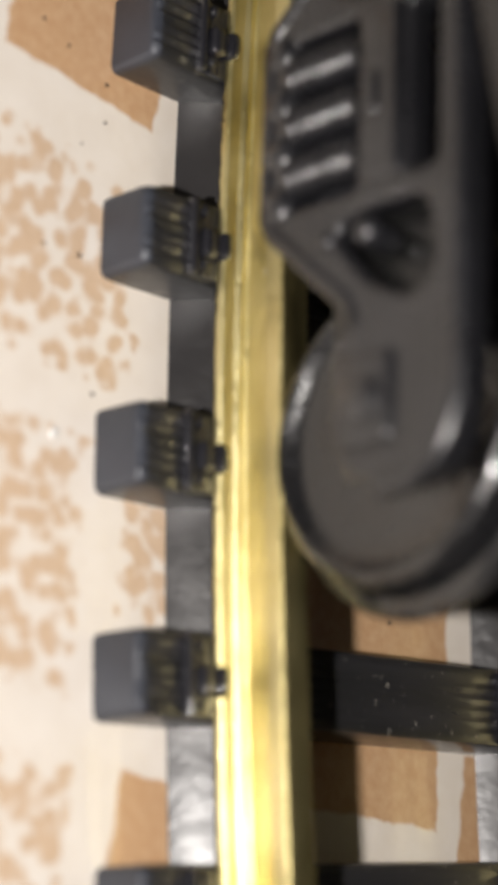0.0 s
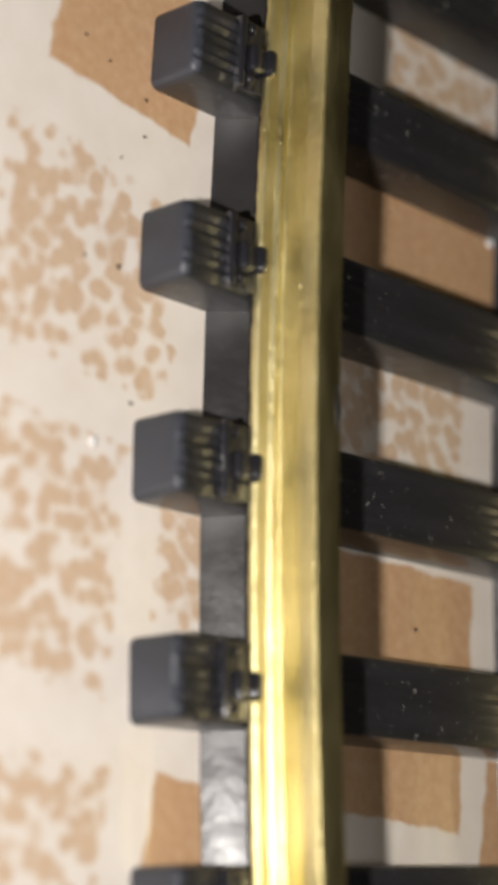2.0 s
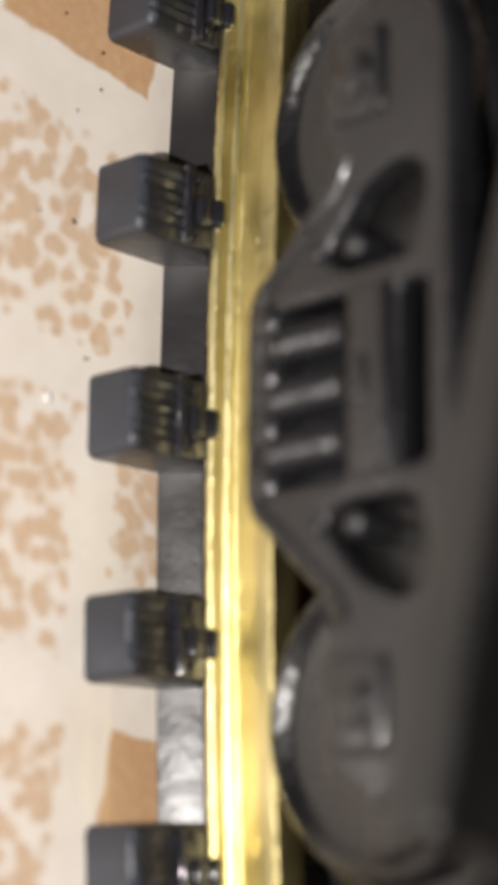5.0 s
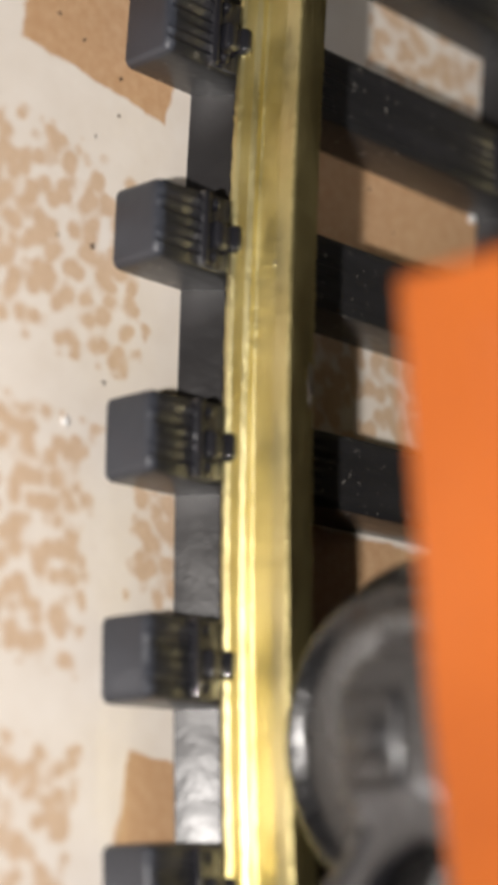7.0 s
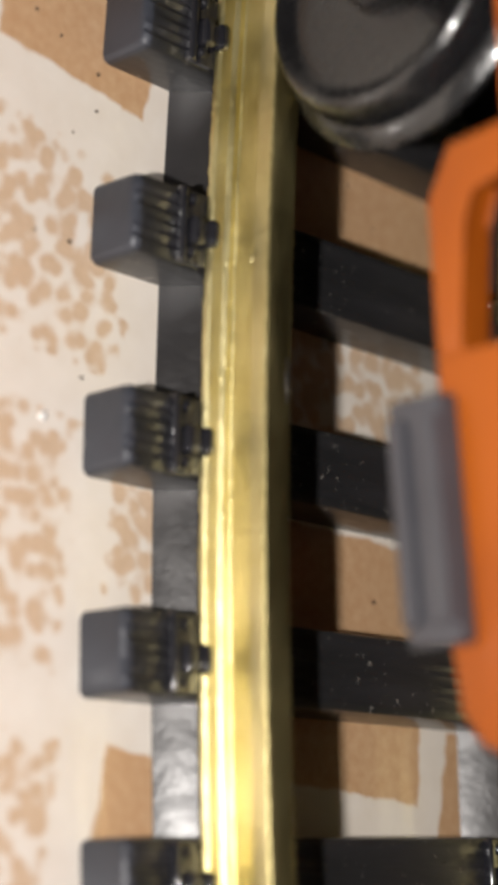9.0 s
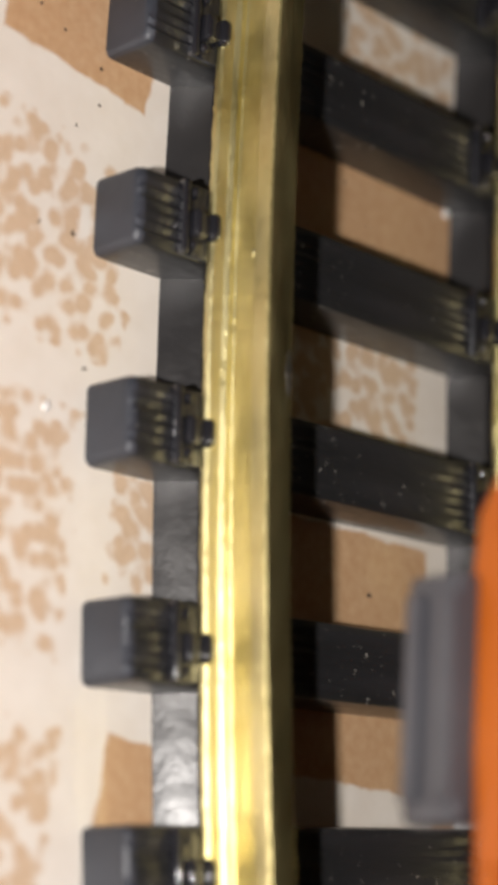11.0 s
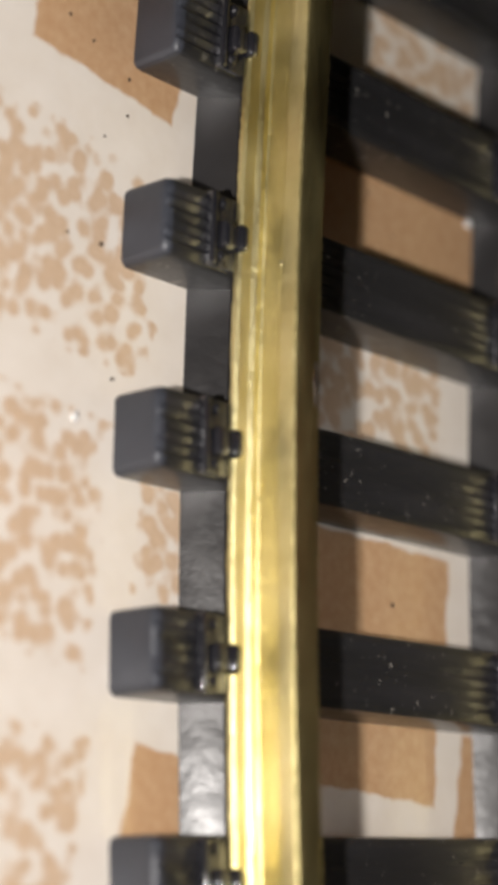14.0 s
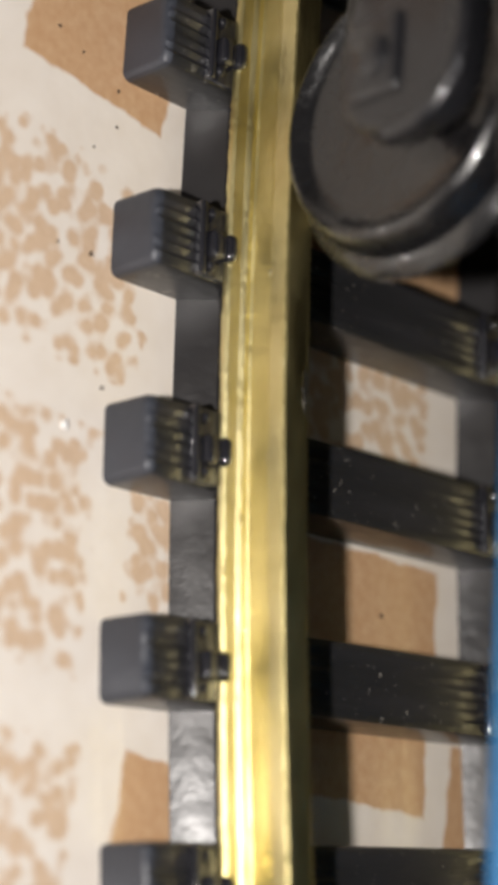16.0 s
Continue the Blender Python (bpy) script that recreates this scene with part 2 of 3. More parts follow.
floor_slab()
for nm, x0, x1, y0, y1 in (("wall_north", -3100, 3100, 3000, 3100), ("wall_south", -3100, 3100, -3100, -3000), ("wall_east", 3000, 3100, -3000, 3000), ("wall_west", -3100, -3000, -3000, 3000)):
    tagged(part(nm, box(bmesh.new(), x0, x1, y0, y1, -60, 2400), PLASTER), "plain painted plaster wall", "wall", kind="structure")
tagged(part("ceiling", box(bmesh.new(), -3100, 3100, -3100, 3100, 2402, 2500), PLASTER), "plain white ceiling", "ceiling", kind="structure")


# ---- track ----
track = tagged(new("railway_track"), "curved model railway track, brass rails on black plastic sleepers", "track")
ARC = 27                                   # sleepers to each side of the middle
SLEEPERS = [k * PITCH for k in range(-ARC, ARC + 1)]
S_END = ARC * PITCH + 8


def swept(profile, y_mid, step, mat, name, label="", wobble=0.0):
    """A closed profile in (y, z), swept along the curve."""
    bm = bmesh.new()
    rng = random.Random(5)
    n = int(2 * S_END / step)
    rings = []
    for i in range(n + 1):
        a = (-S_END + 2 * S_END * i / n) / R
        j = rng.uniform(-wobble, wobble)
        ring = []
        for y, z in profile:
            e = rng.uniform(-2.6, 2.6) * wobble if wobble and (3.55 < abs(y) < 3.95 and z < RAIL_Z + 2 or 1.4 < abs(y) < 2.3 and z < RAIL_Z + 3 or abs(y) > 1.85 and z > RAIL_Z + 7.3) else 0.0
            r = R - (y_mid + y + j * (1 if abs(y) > 2 else 0.3) + e)
            ring.append(bm.verts.new((r * math.sin(a), R - r * math.cos(a), z + j * 0.4 + e)))
        rings.append(ring)
    m = len(profile)
    for p, q in zip(rings, rings[1:]):
        for i in range(m):
            bm.faces.new((p[i], p[(i + 1) % m], q[(i + 1) % m], q[i]))
    bm.faces.new(rings[0])
    bm.faces.new(list(reversed(rings[-1])))
    return smooth(part(name, bm, mat, track, label), 25)


half = [(0, 0), (3.78, 0), (3.92, 0.3), (3.86, 0.7), (3.62, 1.0), (3.3, 1.1), (2.4, 1.3), (2.2, 1.6), (1.92, 1.8), (1.5, 1.8), (1.22, 1.74), (1.05, 2.0), (1.0, 2.4), (0.95, 4.7), (1.05, 5.05), (1.75, 5.3), (1.95, 5.6), (1.97, 7.5), (1.9, 7.78), (1.72, 7.94), (1.4, 8.0)]
RAIL_PROFILE = [(-y, z + RAIL_Z) for y, z in half[1:]][::-1] + [(y, z + RAIL_Z) for y, z in half[1:]]
WEB_PROFILE = [(-3.96, 0.02), (-3.9, 0.12), (-0.6, 3.5), (-0.2, 3.65), (0.2, 3.65), (0.6, 3.5), (3.9, 0.12), (3.96, 0.02)]
for y_mid in (0.0, GAUGE):
    rail = swept(RAIL_PROFILE, y_mid, 0.5 if y_mid == 0 else 0.8, BRASS, "rail", "drawn brass rail with a worn shiny foot", 0.022)
    # head top gets the brass with the dark reflection in its colour
    rail.data.materials.append(BRASS_HEAD_DARK)
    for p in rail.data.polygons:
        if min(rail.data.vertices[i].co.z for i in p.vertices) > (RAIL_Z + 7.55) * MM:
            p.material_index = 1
    swept(WEB_PROFILE, y_mid, 6.0, TIE_BASE, "sleeper_web", "black plastic ridge joining the sleepers under the rail")


def sleeper_mesh():
    """A sleeper with a grained top, rounded ends and slightly leaning sides."""
    bm = bmesh.new()
    rng = random.Random(11)
    top = []
    n = 13
    for i in range(n):
        x = -TIE_W / 2 + 0.75 + (TIE_W - 1.5) * i / (n - 1)
        top.append((x, TIE_H - (0.0 if i % 2 else 0.24 + 0.30 * rng.random())))
    w = TIE_W / 2
    outline = [(-w, 0.0), (-w + 0.1, TIE_H - 1.0), (-w + 0.3, TIE_H - 0.4)] + top + [(w - 0.3, TIE_H - 0.4), (w - 0.1, TIE_H - 1.0), (w, 0.0)]
    y0, y1 = TIE_END, GAUGE - TIE_END
    ys = [(y0, 0.80, 0.6), (y0 + 0.15, 0.89, 0.3), (y0 + 0.5, 0.97, 0.1), (y0 + 1.1, 1, 0)] + [(y0 + 1.1 + (y1 - y0 - 2.2) * i / 26, 1, 0) for i in range(1, 26)] + [(y1 - 1.1, 1, 0), (y1 - 0.5, 0.97, 0.1), (y1 - 0.15, 0.89, 0.3), (y1, 0.80, 0.6)]
    rings = []
    for y, k, d in ys:
        near = min(abs(y + 3.0), abs(y - GAUGE - 3.0), abs(y - GAUGE + 3.0), abs(y - 3.0))
        deep = 0.25 + 0.75 * math.exp(-(near / 9.0) ** 2)
        ring = []
        for x, z in outline:
            if z > TIE_H - 0.6 and abs(x) < TIE_W / 2 - 0.5:
                z = TIE_H - (TIE_H - z) * deep + rng.uniform(-0.09, 0.09) * deep
            ring.append(bm.verts.new((x * k, y, max(0.0, z - (d if z > 3 else 0)))))
        rings.append(ring)
    m = len(outline)
    for p, q in zip(rings, rings[1:]):
        for i in range(m):
            bm.faces.new((p[i], p[(i + 1) % m], q[(i + 1) % m], q[i]))
    bm.faces.new(rings[0])
    bm.faces.new(list(reversed(rings[-1])))
    return bm


def chair_mesh(side):
    """The moulded fastening beside a rail: a smooth plate, a rib behind it and two pegs."""
    bm = bmesh.new()
    box(bm, -4.1, 4.1, *sorted((side * 3.2, side * 7.0)), TIE_H - 0.4, TIE_H + 0.32, 0.12)
    box(bm, -4.25, 4.25, *sorted((side * 6.9, side * 7.9)), TIE_H - 0.4, TIE_H + 1.0, 0.35, 3)
    for x in (-3.0, 3.0):
        lathe(bm, [(0.62, TIE_H + 0.2), (0.62, TIE_H + 0.85), (0.45, TIE_H + 1.1), (0.15, TIE_H + 1.2)], (x, side * 6.1, 0), "z", 12)
    return bm


def stud_mesh(side):
    """The stepped nub that grips the rail's foot: a block, a neck and a rounded head."""
    bm = bmesh.new()
    box(bm, -1.0, 2.2, *sorted((side * 5.0, side * 6.7)), TIE_H + 0.1, TIE_H + 1.8, 0.5, 3)
    box(bm, -0.6, 1.8, *sorted((side * 4.5, side * 5.2)), TIE_H + 0.1, TIE_H + 1.6, 0.2)
    box(bm, -1.0, 2.2, *sorted((side * 3.1, side * 4.7)), TIE_H + 0.35, TIE_H + 2.2, 0.75, 4)
    return bm


first = part("sleeper", sleeper_mesh(), TIE, track)
# end faces take the paler colour that holds the lamplight
first.data.materials.append(TIE_CAP_LIT)
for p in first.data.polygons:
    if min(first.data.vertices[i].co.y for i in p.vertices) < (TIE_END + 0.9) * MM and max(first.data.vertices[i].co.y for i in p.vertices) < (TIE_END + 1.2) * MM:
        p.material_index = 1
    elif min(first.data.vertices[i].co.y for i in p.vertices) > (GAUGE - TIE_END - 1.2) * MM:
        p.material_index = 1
smooth(first, 30)
chairs = [(smooth(part("rail_chair", chair_mesh(sd), CHAIR, first, "", pose(0, y * MM, 0)), 30), smooth(part("stud", stud_mesh(sd), CHAIR, first, "", pose(0, y * MM, 0)), 50)) for y in (0.0, GAUGE) for sd in (-1, 1)]
for i, s in enumerate(SLEEPERS):
    if i == 0:
        first.matrix_basis = on_arc(s)
        continue
    ob = copy_thing(first, on_arc(s))


# ---- crumbs and marks ----
def blob(rng, rx, ry, rz, seg=8):
    bm = bmesh.new()
    bmesh.ops.create_icosphere(bm, subdivisions=2, radius=1.0)
    for v in bm.verts:
        k = 1 + rng.uniform(-0.25, 0.25)
        v.co = Vector((v.co.x * rx * k, v.co.y * ry * k, v.co.z * rz * k))
    return bm


def crumb(x, y, size, mat, label, name="crumb"):
    rng = random.Random(int(x * 7 + y * 13))
    ob = part(name, blob(rng, size, size * rng.uniform(0.6, 1.1), size * 0.45), mat)
    ob.matrix_basis = pose(x * MM, y * MM, size * 0.3 * MM, 0, 0, rng.uniform(0, 180))
    return tagged(smooth(ob, 60), label, "crumb", "crumbs on the floor")


WHITE = plastic("white_crumb", (0.75, 0.74, 0.72), (0.85, 0.84, 0.82), 0.3, 500)
DARK = plastic("dark_crumb", (0.05, 0.03, 0.02), (0.09, 0.06, 0.04), 0.7, 500)
crumb(-38.4, 44.3, 0.75, WHITE, "white crumb lying on the tile floor")
crumb(-0.9, -19.4, 0.55, WHITE, "white crumb lying on the tile floor")
for cx, cy, cs in ((12.4, 30.4, 0.40), (-20.6, -16.5, 0.38), (-6.0, -14.3, 0.36), (-36.2, -13.3, 0.3), (-37.7, 25.9, 0.3), (-20.8, -21.2, 0.24), (-40.0, 26.6, 0.34), (-43.5, -18.5, 0.3), (-45.5, -22.0, 0.34), (-40.5, -13.2, 0.28), (-33.0, -16.5, 0.22), (-33.2, 30.2, 0.2), (-30.5, 38.0, 0.22)):
    crumb(cx, cy, cs * 0.75, DARK, "dark brown crumb lying on the tile floor")
SMEAR = plastic("bare_metal", (0.55, 0.53, 0.48), (0.70, 0.68, 0.62), 0.3, 600)
SMEAR.node_tree.nodes["Principled BSDF"].inputs["Metallic"].default_value = 1.0
ob = part("worn_spot", blob(random.Random(3), 2.4, 0.45, 0.10), SMEAR, track, "bare metal spot on the rail head")
ob.matrix_basis = on_arc(-6.0, 1.25, RAIL_TOP - 0.02)
ob = part("solder_drop", blob(random.Random(4), 0.5, 0.3, 0.5), SMEAR, track, "small bright drop on the rail")
ob.matrix_basis = on_arc(-19.2, -1.62, RAIL_TOP - 2.6)


# ---- bogie ----
WHEEL_R = 16.0
AXLE_Z = RAIL_TOP + WHEEL_R
HALF_BASE = 30.6


def wheelset(parent, x):
    ax = new("wheelset")
    ax.parent = parent
    ax.matrix_basis = pose(x * MM, 0, AXLE_Z * MM)
    for sd in (-1, 1):
        bm = bmesh.new()
        prof = [(1.6, 20.6), (17.4, 20.6), (18.0, 21.2), (18.0, 22.0), (17.2, 22.8), (16.2, 23.3), (15.5, 26.4), (15.0, 27.0), (14.5, 27.2), (14.1, 27.0), (13.5, 26.5), (12.9, 26.05), (12.2, 25.8), (9.0, 25.6), (6.0, 25.5), (4.6, 25.6), (4.2, 27.6), (2.0, 28.2)]
        lathe(bm, [(r, sd * y) for r, y in prof], (0, 0, 0), "y", 64)
        smooth(part("wheel", bm, WHEEL, ax, "glossy black wheel with a deep flange"), 35)
    smooth(part("axle", lathe(bmesh.new(), [(1.5, -33), (1.5, 33)], (0, 0, 0), "y", 16), STEEL, ax))
    return ax


def mirrored(points):
    """A half outline in x and z, closed by its mirror image."""
    return points + [(-x, z) for x, z in reversed(points) if x > 0.01]


def rounded(points, r, n=4):
    """Rounds the corners of a closed outline."""
    out = []
    m = len(points)
    for i, p in enumerate(points):
        p, a, b = Vector(p), Vector(points[i - 1]), Vector(points[(i + 1) % m])
        d = min(r, 0.45 * (a - p).length, 0.45 * (b - p).length)
        u, v = p + (a - p).normalized() * d, p + (b - p).normalized() * d
        for k in range(n + 1):
            f = k / n
            out.append(u * (1 - f) ** 2 + p * 2 * f * (1 - f) + v * f ** 2)
    return out


def plate(name, outline, holes, thick, bevel):
    """A cast plate in x and z with holes through it and rounded edges, as a bmesh about y = 0."""
    cu = bpy.data.curves.new(name, "CURVE")
    cu.dimensions, cu.fill_mode = "2D", "BOTH"
    cu.extrude, cu.bevel_depth, cu.bevel_resolution, cu.offset = thick / 2 - bevel, bevel, 3, -bevel
    for pts in [outline] + holes:
        sp = cu.splines.new("POLY")
        sp.points.add(len(pts) - 1)
        sp.use_cyclic_u = True
        for q, (x, z) in zip(sp.points, pts):
            q.co = (x, z, 0, 1)
    ob = bpy.data.objects.new(name, cu)
    me = bpy.data.meshes.new_from_object(ob)
    bm = bmesh.new()
    bm.from_mesh(me)
    for v in bm.verts:
        v.co = Vector((v.co.x, -v.co.z, v.co.y))
    bmesh.ops.remove_doubles(bm, verts=bm.verts, dist=0.001)
    bpy.data.objects.remove(ob)
    bpy.data.curves.remove(cu)
    bpy.data.meshes.remove(me)
    return bm


FRAME_OUTLINE = mirrored([(0, 20.5), (9.6, 20.7), (12.4, 22.4), (14.0, 24.8), (17.4, 28.2), (20.8, 32.2), (23.4, 32.6), (26.0, 31.2), (34.4, 31.2), (37.4, 33.2), (39.0, 37.4), (39.4, 42), (38.2, 45.4), (35.8, 47.4), (31, 48.4), (0, 48.6)])
ARM_HOLE = [(11.3, 34.0), (13.0, 31.2), (18.8, 36.0), (21.2, 41.0), (20.0, 43.8), (17.4, 44.4), (12.4, 43.2), (11.4, 41.6)]


def side_frame(parent, sd):
    """Cast side frame: one plate with a spring window, a slot and two three-cornered holes, and what sits on it."""
    def y(a, b):
        return sorted((sd * a, sd * b))
    holes = [rounded([(-8.9, 25.2), (8.9, 25.2), (8.9, 34.0), (-8.9, 34.0)], 0.8), rounded([(-8.7, 41.2), (8.7, 41.2), (8.7, 44.4), (-8.7, 44.4)], 0.8)]
    holes += [rounded([(k * x, z) for x, z in ARM_HOLE], 1.6) for k in (-1, 1)]
    bm = plate("side_frame", rounded(FRAME_OUTLINE, 1.5), holes, 3.8, 0.95)
    bmesh.ops.translate(bm, vec=(0, sd * 33.0, 0), verts=bm.verts)
    fr = smooth(part("side_frame", bm, FRAME, parent, "cast black side frame"), 50)
    # thick rounded lip along the top and the curved ends
    lip = [(-39.2, 38.5), (-39.0, 42), (-37.6, 45.2), (-35, 47.0), (-31, 47.9), (31, 47.9), (35, 47.0), (37.6, 45.2), (39.0, 42), (39.2, 38.5)]
    bm = tube(bmesh.new(), [(x, sd * 34.5, z - 0.6) for x, z in lip], 1.15, 12)
    smooth(part("lip", bm, FRAME, fr), 60)
    # lower rib that follows the sloping arms
    rib = [(-22.6, 34.2), (-20.0, 33.0), (-16.6, 29.0), (-13.0, 25.2), (-11.0, 22.8), (-9.2, 21.9), (9.2, 21.9), (11.0, 22.8), (13.0, 25.2), (16.6, 29.0), (20.0, 33.0), (22.6, 34.2)]
    bm = tube(bmesh.new(), [(x, sd * 34.3, z) for x, z in rib], 1.1, 10)
    smooth(part("rib", bm, FRAME, fr), 60)
    bm = bmesh.new()
    box(bm, -9.2, 9.2, *y(33.0, 35.4), 34.6, 40.6, 0.7, 3)
    box(bm, -8.8, 8.8, *y(34.8, 36.1), 38.9, 40.4, 0.6, 3)
    box(bm, -2.4, 2.4, *y(34.8, 35.9), 35.2, 37.6, 0.6, 3)
    smooth(part("bolster_end", bm, FRAME, fr), 35)
    part("spring_back", box(bmesh.new(), -8.4, 8.4, *y(30.2, 31.4), 24.4, 34.6, 0.3), FRAME, fr)
    for x in (-5.4, 0.0, 5.4):
        bm = bmesh.new()
        prof = [(1.6, 24.4)]
        for i in range(6):
            z = 24.8 + i * 1.5
            prof += [(1.62, z), (2.02, z + 0.35), (2.15, z + 0.65), (2.02, z + 0.95), (1.62, z + 1.3)]
        lathe(bm, prof + [(1.6, 34.4)], (x, sd * 34.1, 0), "z", 16)
        smooth(part("spring", bm, FRAME, fr), 60)
    for x in (-8.2, -2.7, 2.7, 8.2):
        bm = bmesh.new()
        lathe(bm, [(1.0, 21.6), (1.8, 22.0), (2.2, 22.8), (2.2, 23.8), (1.8, 24.7), (0.9, 25.2)], (x, 0, 0), "z", 18)
        for v in bm.verts:
            v.co.y = sd * 34.2 + v.co.y * 0.7
        smooth(part("spring_seat", bm, FRAME, fr), 60)
    for k in (-1, 1):
        x = k * HALF_BASE
        bm = bmesh.new()
        box(bm, x - 4.6, x + 4.6, *y(34.2, 35.7), 32.8, 39.8, 0.9, 3)
        lathe(bm, [(2.4, sd * 35.4), (2.3, sd * 36.0), (1.7, sd * 36.4), (0.6, sd * 36.6)], (x, 0, 36.3), "y", 20)
        smooth(part("journal_box", bm, FRAME, fr, "square journal box lid with a round boss"), 35)
        for bx, bz, r in ((13.6, 35.4, 1.5), (13.6, 30.4, 1.2)):
            bm = bmesh.new()
            lathe(bm, [(r, sd * 31.0), (r, sd * 34.6), (r * 0.7, sd * 35.3), (r * 0.2, sd * 35.6)], (k * bx, 0, bz), "y", 14)
            smooth(part("bolt", bm, FRAME, fr), 40)
    return fr


AXLES = []


def bogie(parent, x, turn, y):
    bg = new("bogie")
    bg.parent = parent
    bg.matrix_basis = pose(x * MM, y * MM, 0, 0, 0, turn)
    tagged(bg, "black two-axle bogie with coil springs")
    for sd in (-1, 1):
        side_frame(bg, sd)
    bm = bmesh.new()
    box(bm, -8.5, 8.5, -30.5, 30.5, 29.5, 36.0, 1.0)
    lathe(bm, [(9, 36), (9, 43)], (0, 0, 0), "z", 24)
    smooth(part("bolster", bm, FRAME, bg), 35)
    # dark blocks added behind the three-cornered holes to keep them in shade
    for sd in (-1, 1):
        for k in (-1, 1):
            bm = box(bmesh.new(), *sorted((k * 9.6, k * 22.5)), *sorted((sd * 27.9, sd * 30.4)), 27.0, 46.5, 0.5)
            part("arm_hole_backing", bm, UNDER, bg)
    for k in (-1, 1):
        AXLES.append((wheelset(bg, k * HALF_BASE), k * HALF_BASE))
    return bg


# ---- vehicles ----
def vehicle(name, half_pivot, label):
    """An Empty on the near rail's line under the vehicle's middle, with its two bogies; returns it and its middle line's y."""
    car = tagged(new(name), label, "railway car", "cars of the model train")
    a = half_pivot / R
    rc = R - GAUGE / 2
    mid = GAUGE / 2 + rc * (1 - math.cos(a))
    for k in (-1, 1):
        bogie(car, k * rc * math.sin(a), k * math.degrees(a), mid)
    return car, mid


def coupler(car, x, k, y, z=45.0):
    bm = bmesh.new()
    box(bm, *sorted((x - k * 14, x + k * 6)), y - 3, y + 3, z + 2, z + 7, 0.8)
    box(bm, *sorted((x + k * 5, x + k * 13)), y - 6, y + 6, z, z + 9, 1.6)
    smooth(part("coupler", bm, UNDER, car, "black knuckle coupler"), 35)


def orange_car():
    car, m = vehicle("freight_car", 170.0, "orange plastic freight car with hanging boxes and steps")
    hw = 40.0
    low = [(-240, 60.5), (-205, 55.0), (-180, 52.9), (-178, 51.6), (-176.6, 51.6), (-175.6, 55.2), (-138, 52.6), (-117, 52.2), (117, 52.4), (150, 53.4), (173.8, 56.2), (174.8, 52.2), (205, 55.2), (210, 58.4), (241, 66.0), (241, 120), (-240, 120)]
    for sd in (-1, 1):
        bm = prism(bmesh.new(), low, *sorted((m + sd * hw, m + sd * (hw - 3.0))), 0.6)
        side = smooth(part("body_side", bm, ORANGE, car, "bright orange planked side panel"), 35)
        for z in (67.5, 72.0, 76.5, 81.0):
            part("plank", box(bmesh.new(), -235, 235, *sorted((m + sd * (hw - 0.5), m + sd * (hw + 0.35))), z, z + 3.4, 0.3), ORANGE, side)
    for x in (-238.6, 239.6):
        part("body_end", box(bmesh.new(), x - 1.2, x + 1.2, m - hw + 2.4, m + hw - 2.4, 62, 119, 0.5), ORANGE, car)
    part("roof", box(bmesh.new(), -237, 238, m - hw + 2.6, m + hw - 2.6, 117.5, 119.5), ORANGE, car)
    part("deck", box(bmesh.new(), -236, 236, m - hw + 3.3, m + hw - 3.3, 57.2, 60), UNDER, car, "black underframe deck")
    part("centre_sill", box(bmesh.new(), -236, 236, m - 8, m + 8, 46, 57, 0.8), UNDER, car)
    # lower orange frame between the bogies, with an open loop at each end
    for sd in (-1, 1):
        y0, y1 = sorted((m + sd * (hw + 0.4), m + sd * (hw - 3.4)))
        for k in (-1, 1):
            lift, back = (2.4, 1.5) if k > 0 else (0.0, 0.0)
            loop = [(117, 56), (116, 45), (111, 41.8), (95.6, 41.3), (95.6, 45.3), (108, 45.8), (111.4, 47.4), (111.6, 56)]
            bm = prism(bmesh.new(), [(k * (x - back), z + lift) for x, z in loop], y0, y1, 0.7)
            smooth(part("frame_loop", bm, ORANGE, car, "orange open loop of the hanging frame"), 35)
            panel = [(95.8, 56), (95.8, 41.3), (70, 40.2), (62, 40.6), (58.5, 43.0), (57.0, 47.0), (56.5, 56)]
            bm = prism(bmesh.new(), [(k * (x - back), z + lift) for x, z in panel], y0 + 0.01, y1 - 0.01, 0.5)
            smooth(part("lower_frame", bm, ORANGE, car, "orange hanging frame panel"), 35)
            x0, x1 = sorted((k * (68.0 - back), k * (92.0 - back)))
            ya, yb = m + sd * (hw - 1.0), m + sd * (hw + 2.6)
            crate = smooth(part("equipment_box", box(bmesh.new(), x0, x1, *sorted((ya, yb)), 36.4, 43.5, 0.8), GREY, car, "grey box with a long groove"), 35)
            for z0, z1 in ((36.8, 38.9), (40.4, 43.2)):
                bm = box(bmesh.new(), x0 + 2.0, x1 - 2.0, *sorted((yb - sd * 1.0, yb + sd * 0.9)), z0, z1, 0.5)
                smooth(part("ledge", bm, GREY, crate), 35)
    # stirrup step at the rear corner
    for sd in (-1, 1):
        bm = bmesh.new()
        y = m + sd * (hw - 0.4)
        pts = [(216.0, 64), (215.6, 56), (216.8, 53.2), (219.8, 52.4), (230, 54.0), (233.0, 55.0), (234.6, 57.8), (235.2, 66)]
        tube(bm, [(x, y, z) for x, z in pts], 1.45, 10)
        smooth(part("stirrup_step", bm, ORANGE, car, "thick orange loop step"), 60)
    coupler(car, 242, 1, m)
    return car


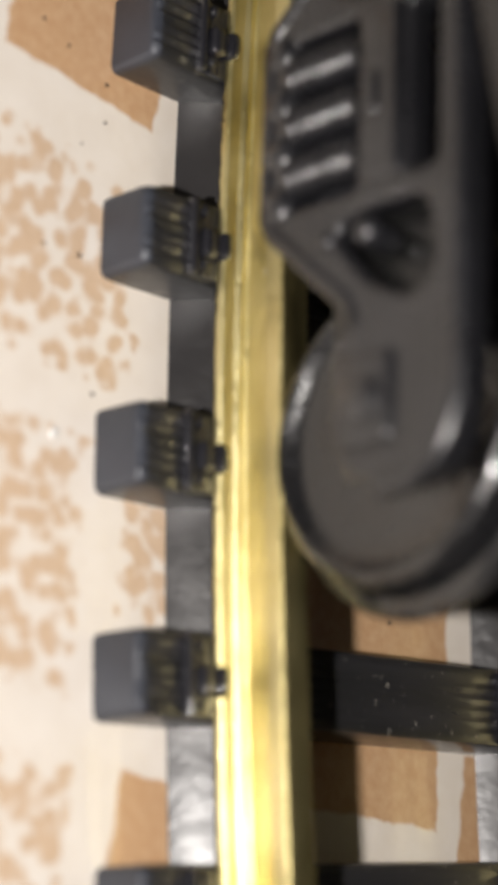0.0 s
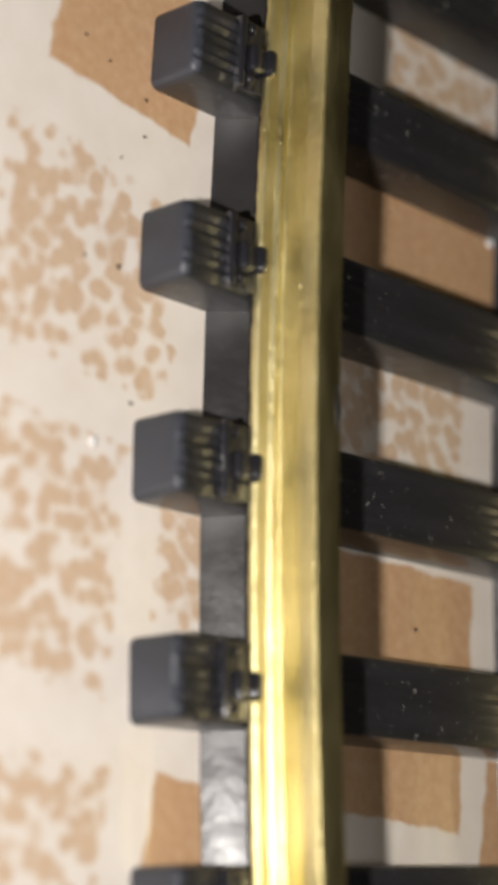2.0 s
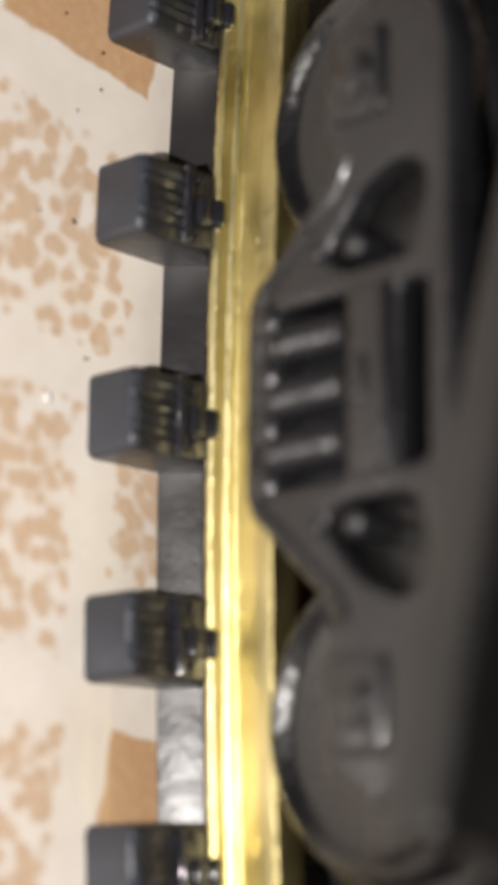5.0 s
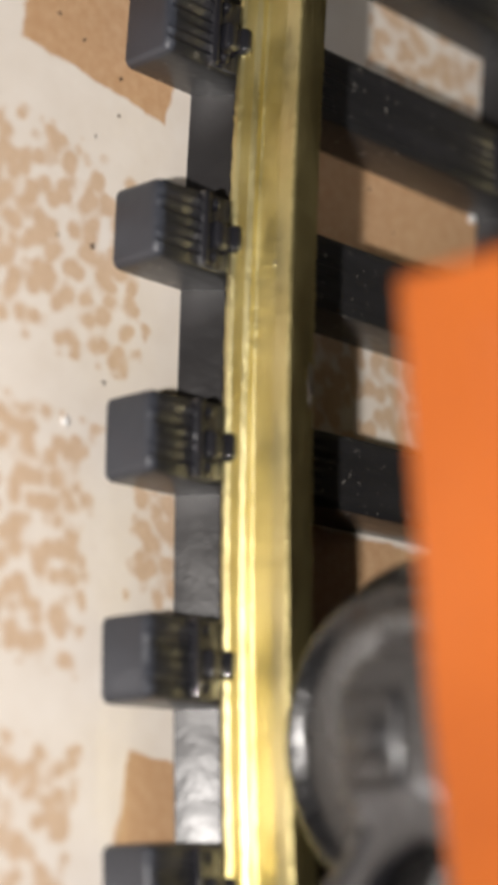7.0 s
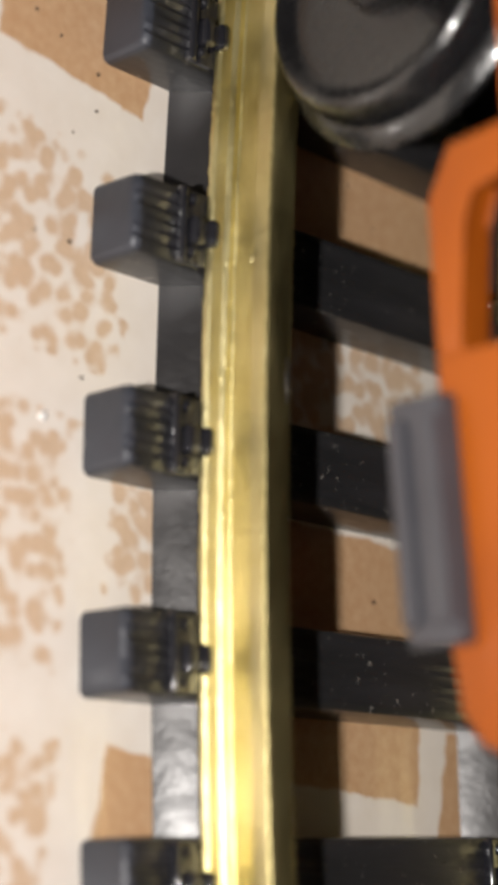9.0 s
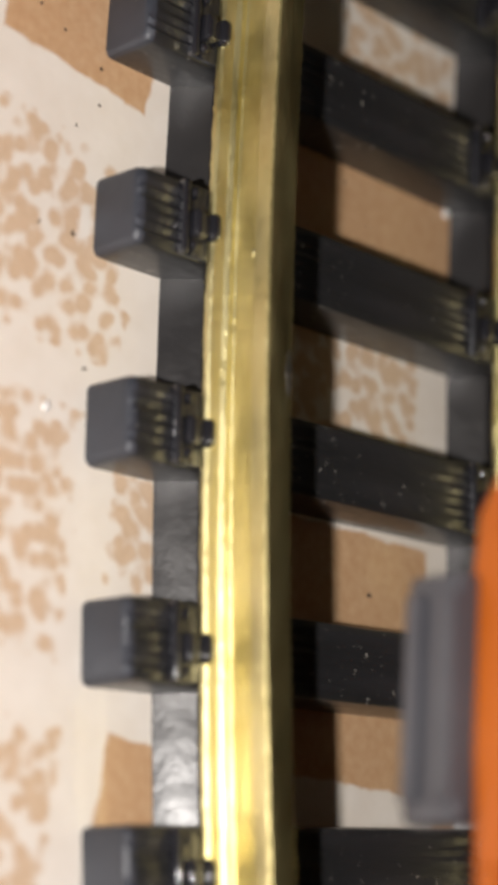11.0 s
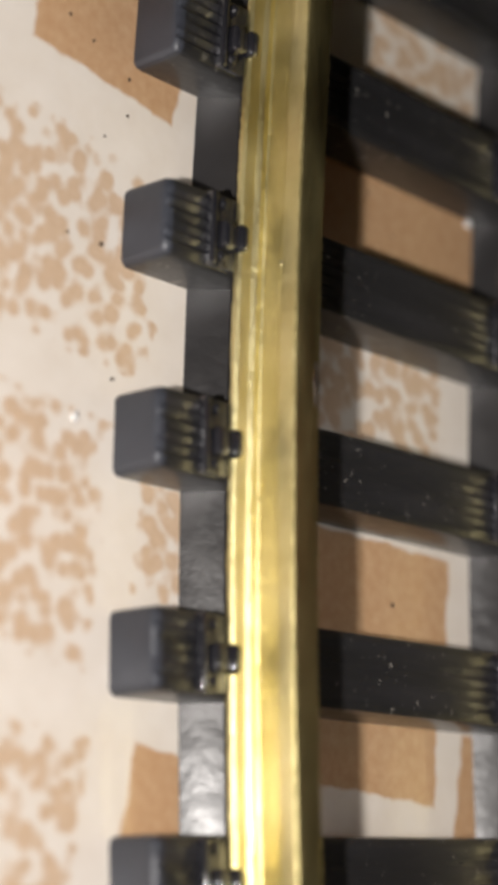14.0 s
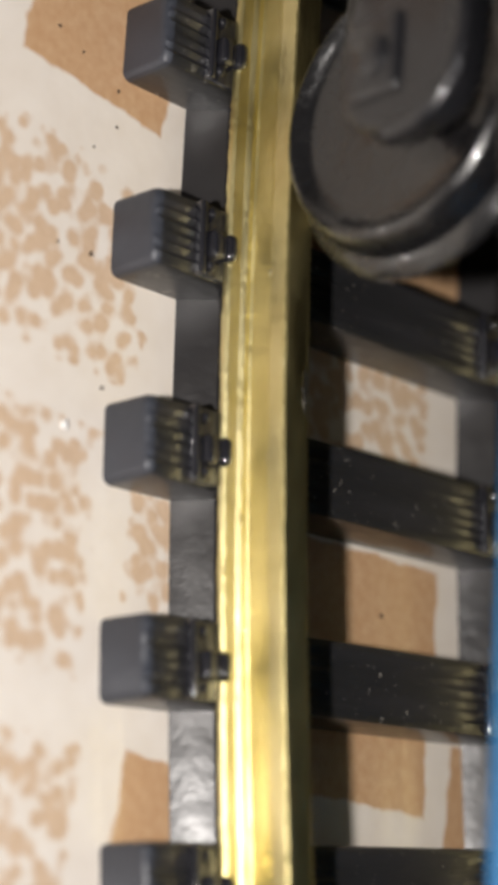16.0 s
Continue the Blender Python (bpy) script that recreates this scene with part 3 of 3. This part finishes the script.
def black_car(name, half_pivot, ends, label, edge, body=None):
    car, m = vehicle(name, half_pivot, label)
    hw = 40.0
    for sd in (-1, 1):
        bm = box(bmesh.new(), -ends, ends, *sorted((m + sd * hw, m + sd * (hw - 4))), edge, edge + 7, 1.2, 3)
        smooth(part("side_sill", bm, UNDER, car, "rounded black plastic sill"), 35)
    part("deck", box(bmesh.new(), -ends + 1, ends - 1, m - hw + 4.2, m + hw - 4.2, edge + 3, edge + 6.5), UNDER, car)
    part("centre_sill", box(bmesh.new(), -ends + 4, ends - 4, m - 8, m + 8, 45, edge + 2.9, 0.8), UNDER, car)
    for k in (-1, 1):
        coupler(car, k * (ends + 2), k, m)
    if body:
        x0, x1, z0, mat, text = body
        bm = bmesh.new()
        prism(bm, [(x0, z0 + 1.5), (x0 + 51, z0 - 2.6), (x1, z0 - 2.6), (x1, 120), (x0, 120)], m - hw - 0.8, m + hw + 0.8, 1.2)
        smooth(part("body", bm, mat, car, text), 35)
    return car


car_b = black_car("flat_car", 214.0, 262.0, "long black plastic flat car with sprung bogies", 55.0)
car_o = orange_car()
car_d = black_car("work_car", 100.0, 147.0, "black plastic car with a bright blue body", 52.0, (-40, 145, 51.0, BLUE, "blue plastic body"))
bogie_d = [o for o in car_d.children if o.name.startswith("bogie")][0]
for sd in (-1, 1):
    bm = bmesh.new()
    bar(bm, (-44.5, 44), (-40.5, 28), 3.0, *sorted((sd * 30.5, sd * 34.0)), 0.7)
    bar(bm, (-41.5, 28.5), (-34, 27.5), 2.8, *sorted((sd * 30.7, sd * 33.8)), 0.7)
    bar(bm, (-46, 43), (-33, 43), 3.0, *sorted((sd * 30.9, sd * 34.2)), 0.7)
    smooth(part("end_bracket", bm, FRAME, bogie_d, "black bracket ahead of the wheel"), 35)
# distance of each vehicle's middle behind the train's mark
TRAIN = [(car_b, -432.0), (car_o, 170.0), (car_d, 647.0)]
# how far the train's mark has gone
GONE = [(0, -616.9), (0.5, -581.3), (1, -543.3), (2, -465.6), (3, -386.4), (4, -306.2), (4.3, -280.1), (4.5, -263.1), (4.7, -245.1), (5.5, -182.2), (6.3, -119.5), (7, -63.4), (7.6, -25.9), (8, -1.5), (8.3, 22.4), (8.7, 54.9), (9.5, 111.0), (10.3, 167.5), (11, 216.9), (11.6, 267.8), (12, 296.7), (12.5, 329.7), (13.2, 382.1), (13.6, 404.2), (14.5, 479.7), (15, 516.6), (15.5, 566.8), (16, 611.0)]


def motions():
    def gone(t):
        return float(np.interp(t, [g[0] for g in GONE], [g[1] for g in GONE]))
    for car, at in TRAIN:
        walk(car, [(t, on_arc(at - g)) for t, g in GONE])
    for ax, x in AXLES:
        walk(ax, [(t, pose(x * MM, 0, AXLE_Z * MM) @ pose(0, 0, 0, 0, -math.degrees((gone(t) + 616) / WHEEL_R), 0)) for t in [i * 0.2 for i in range(81)]])


motions()
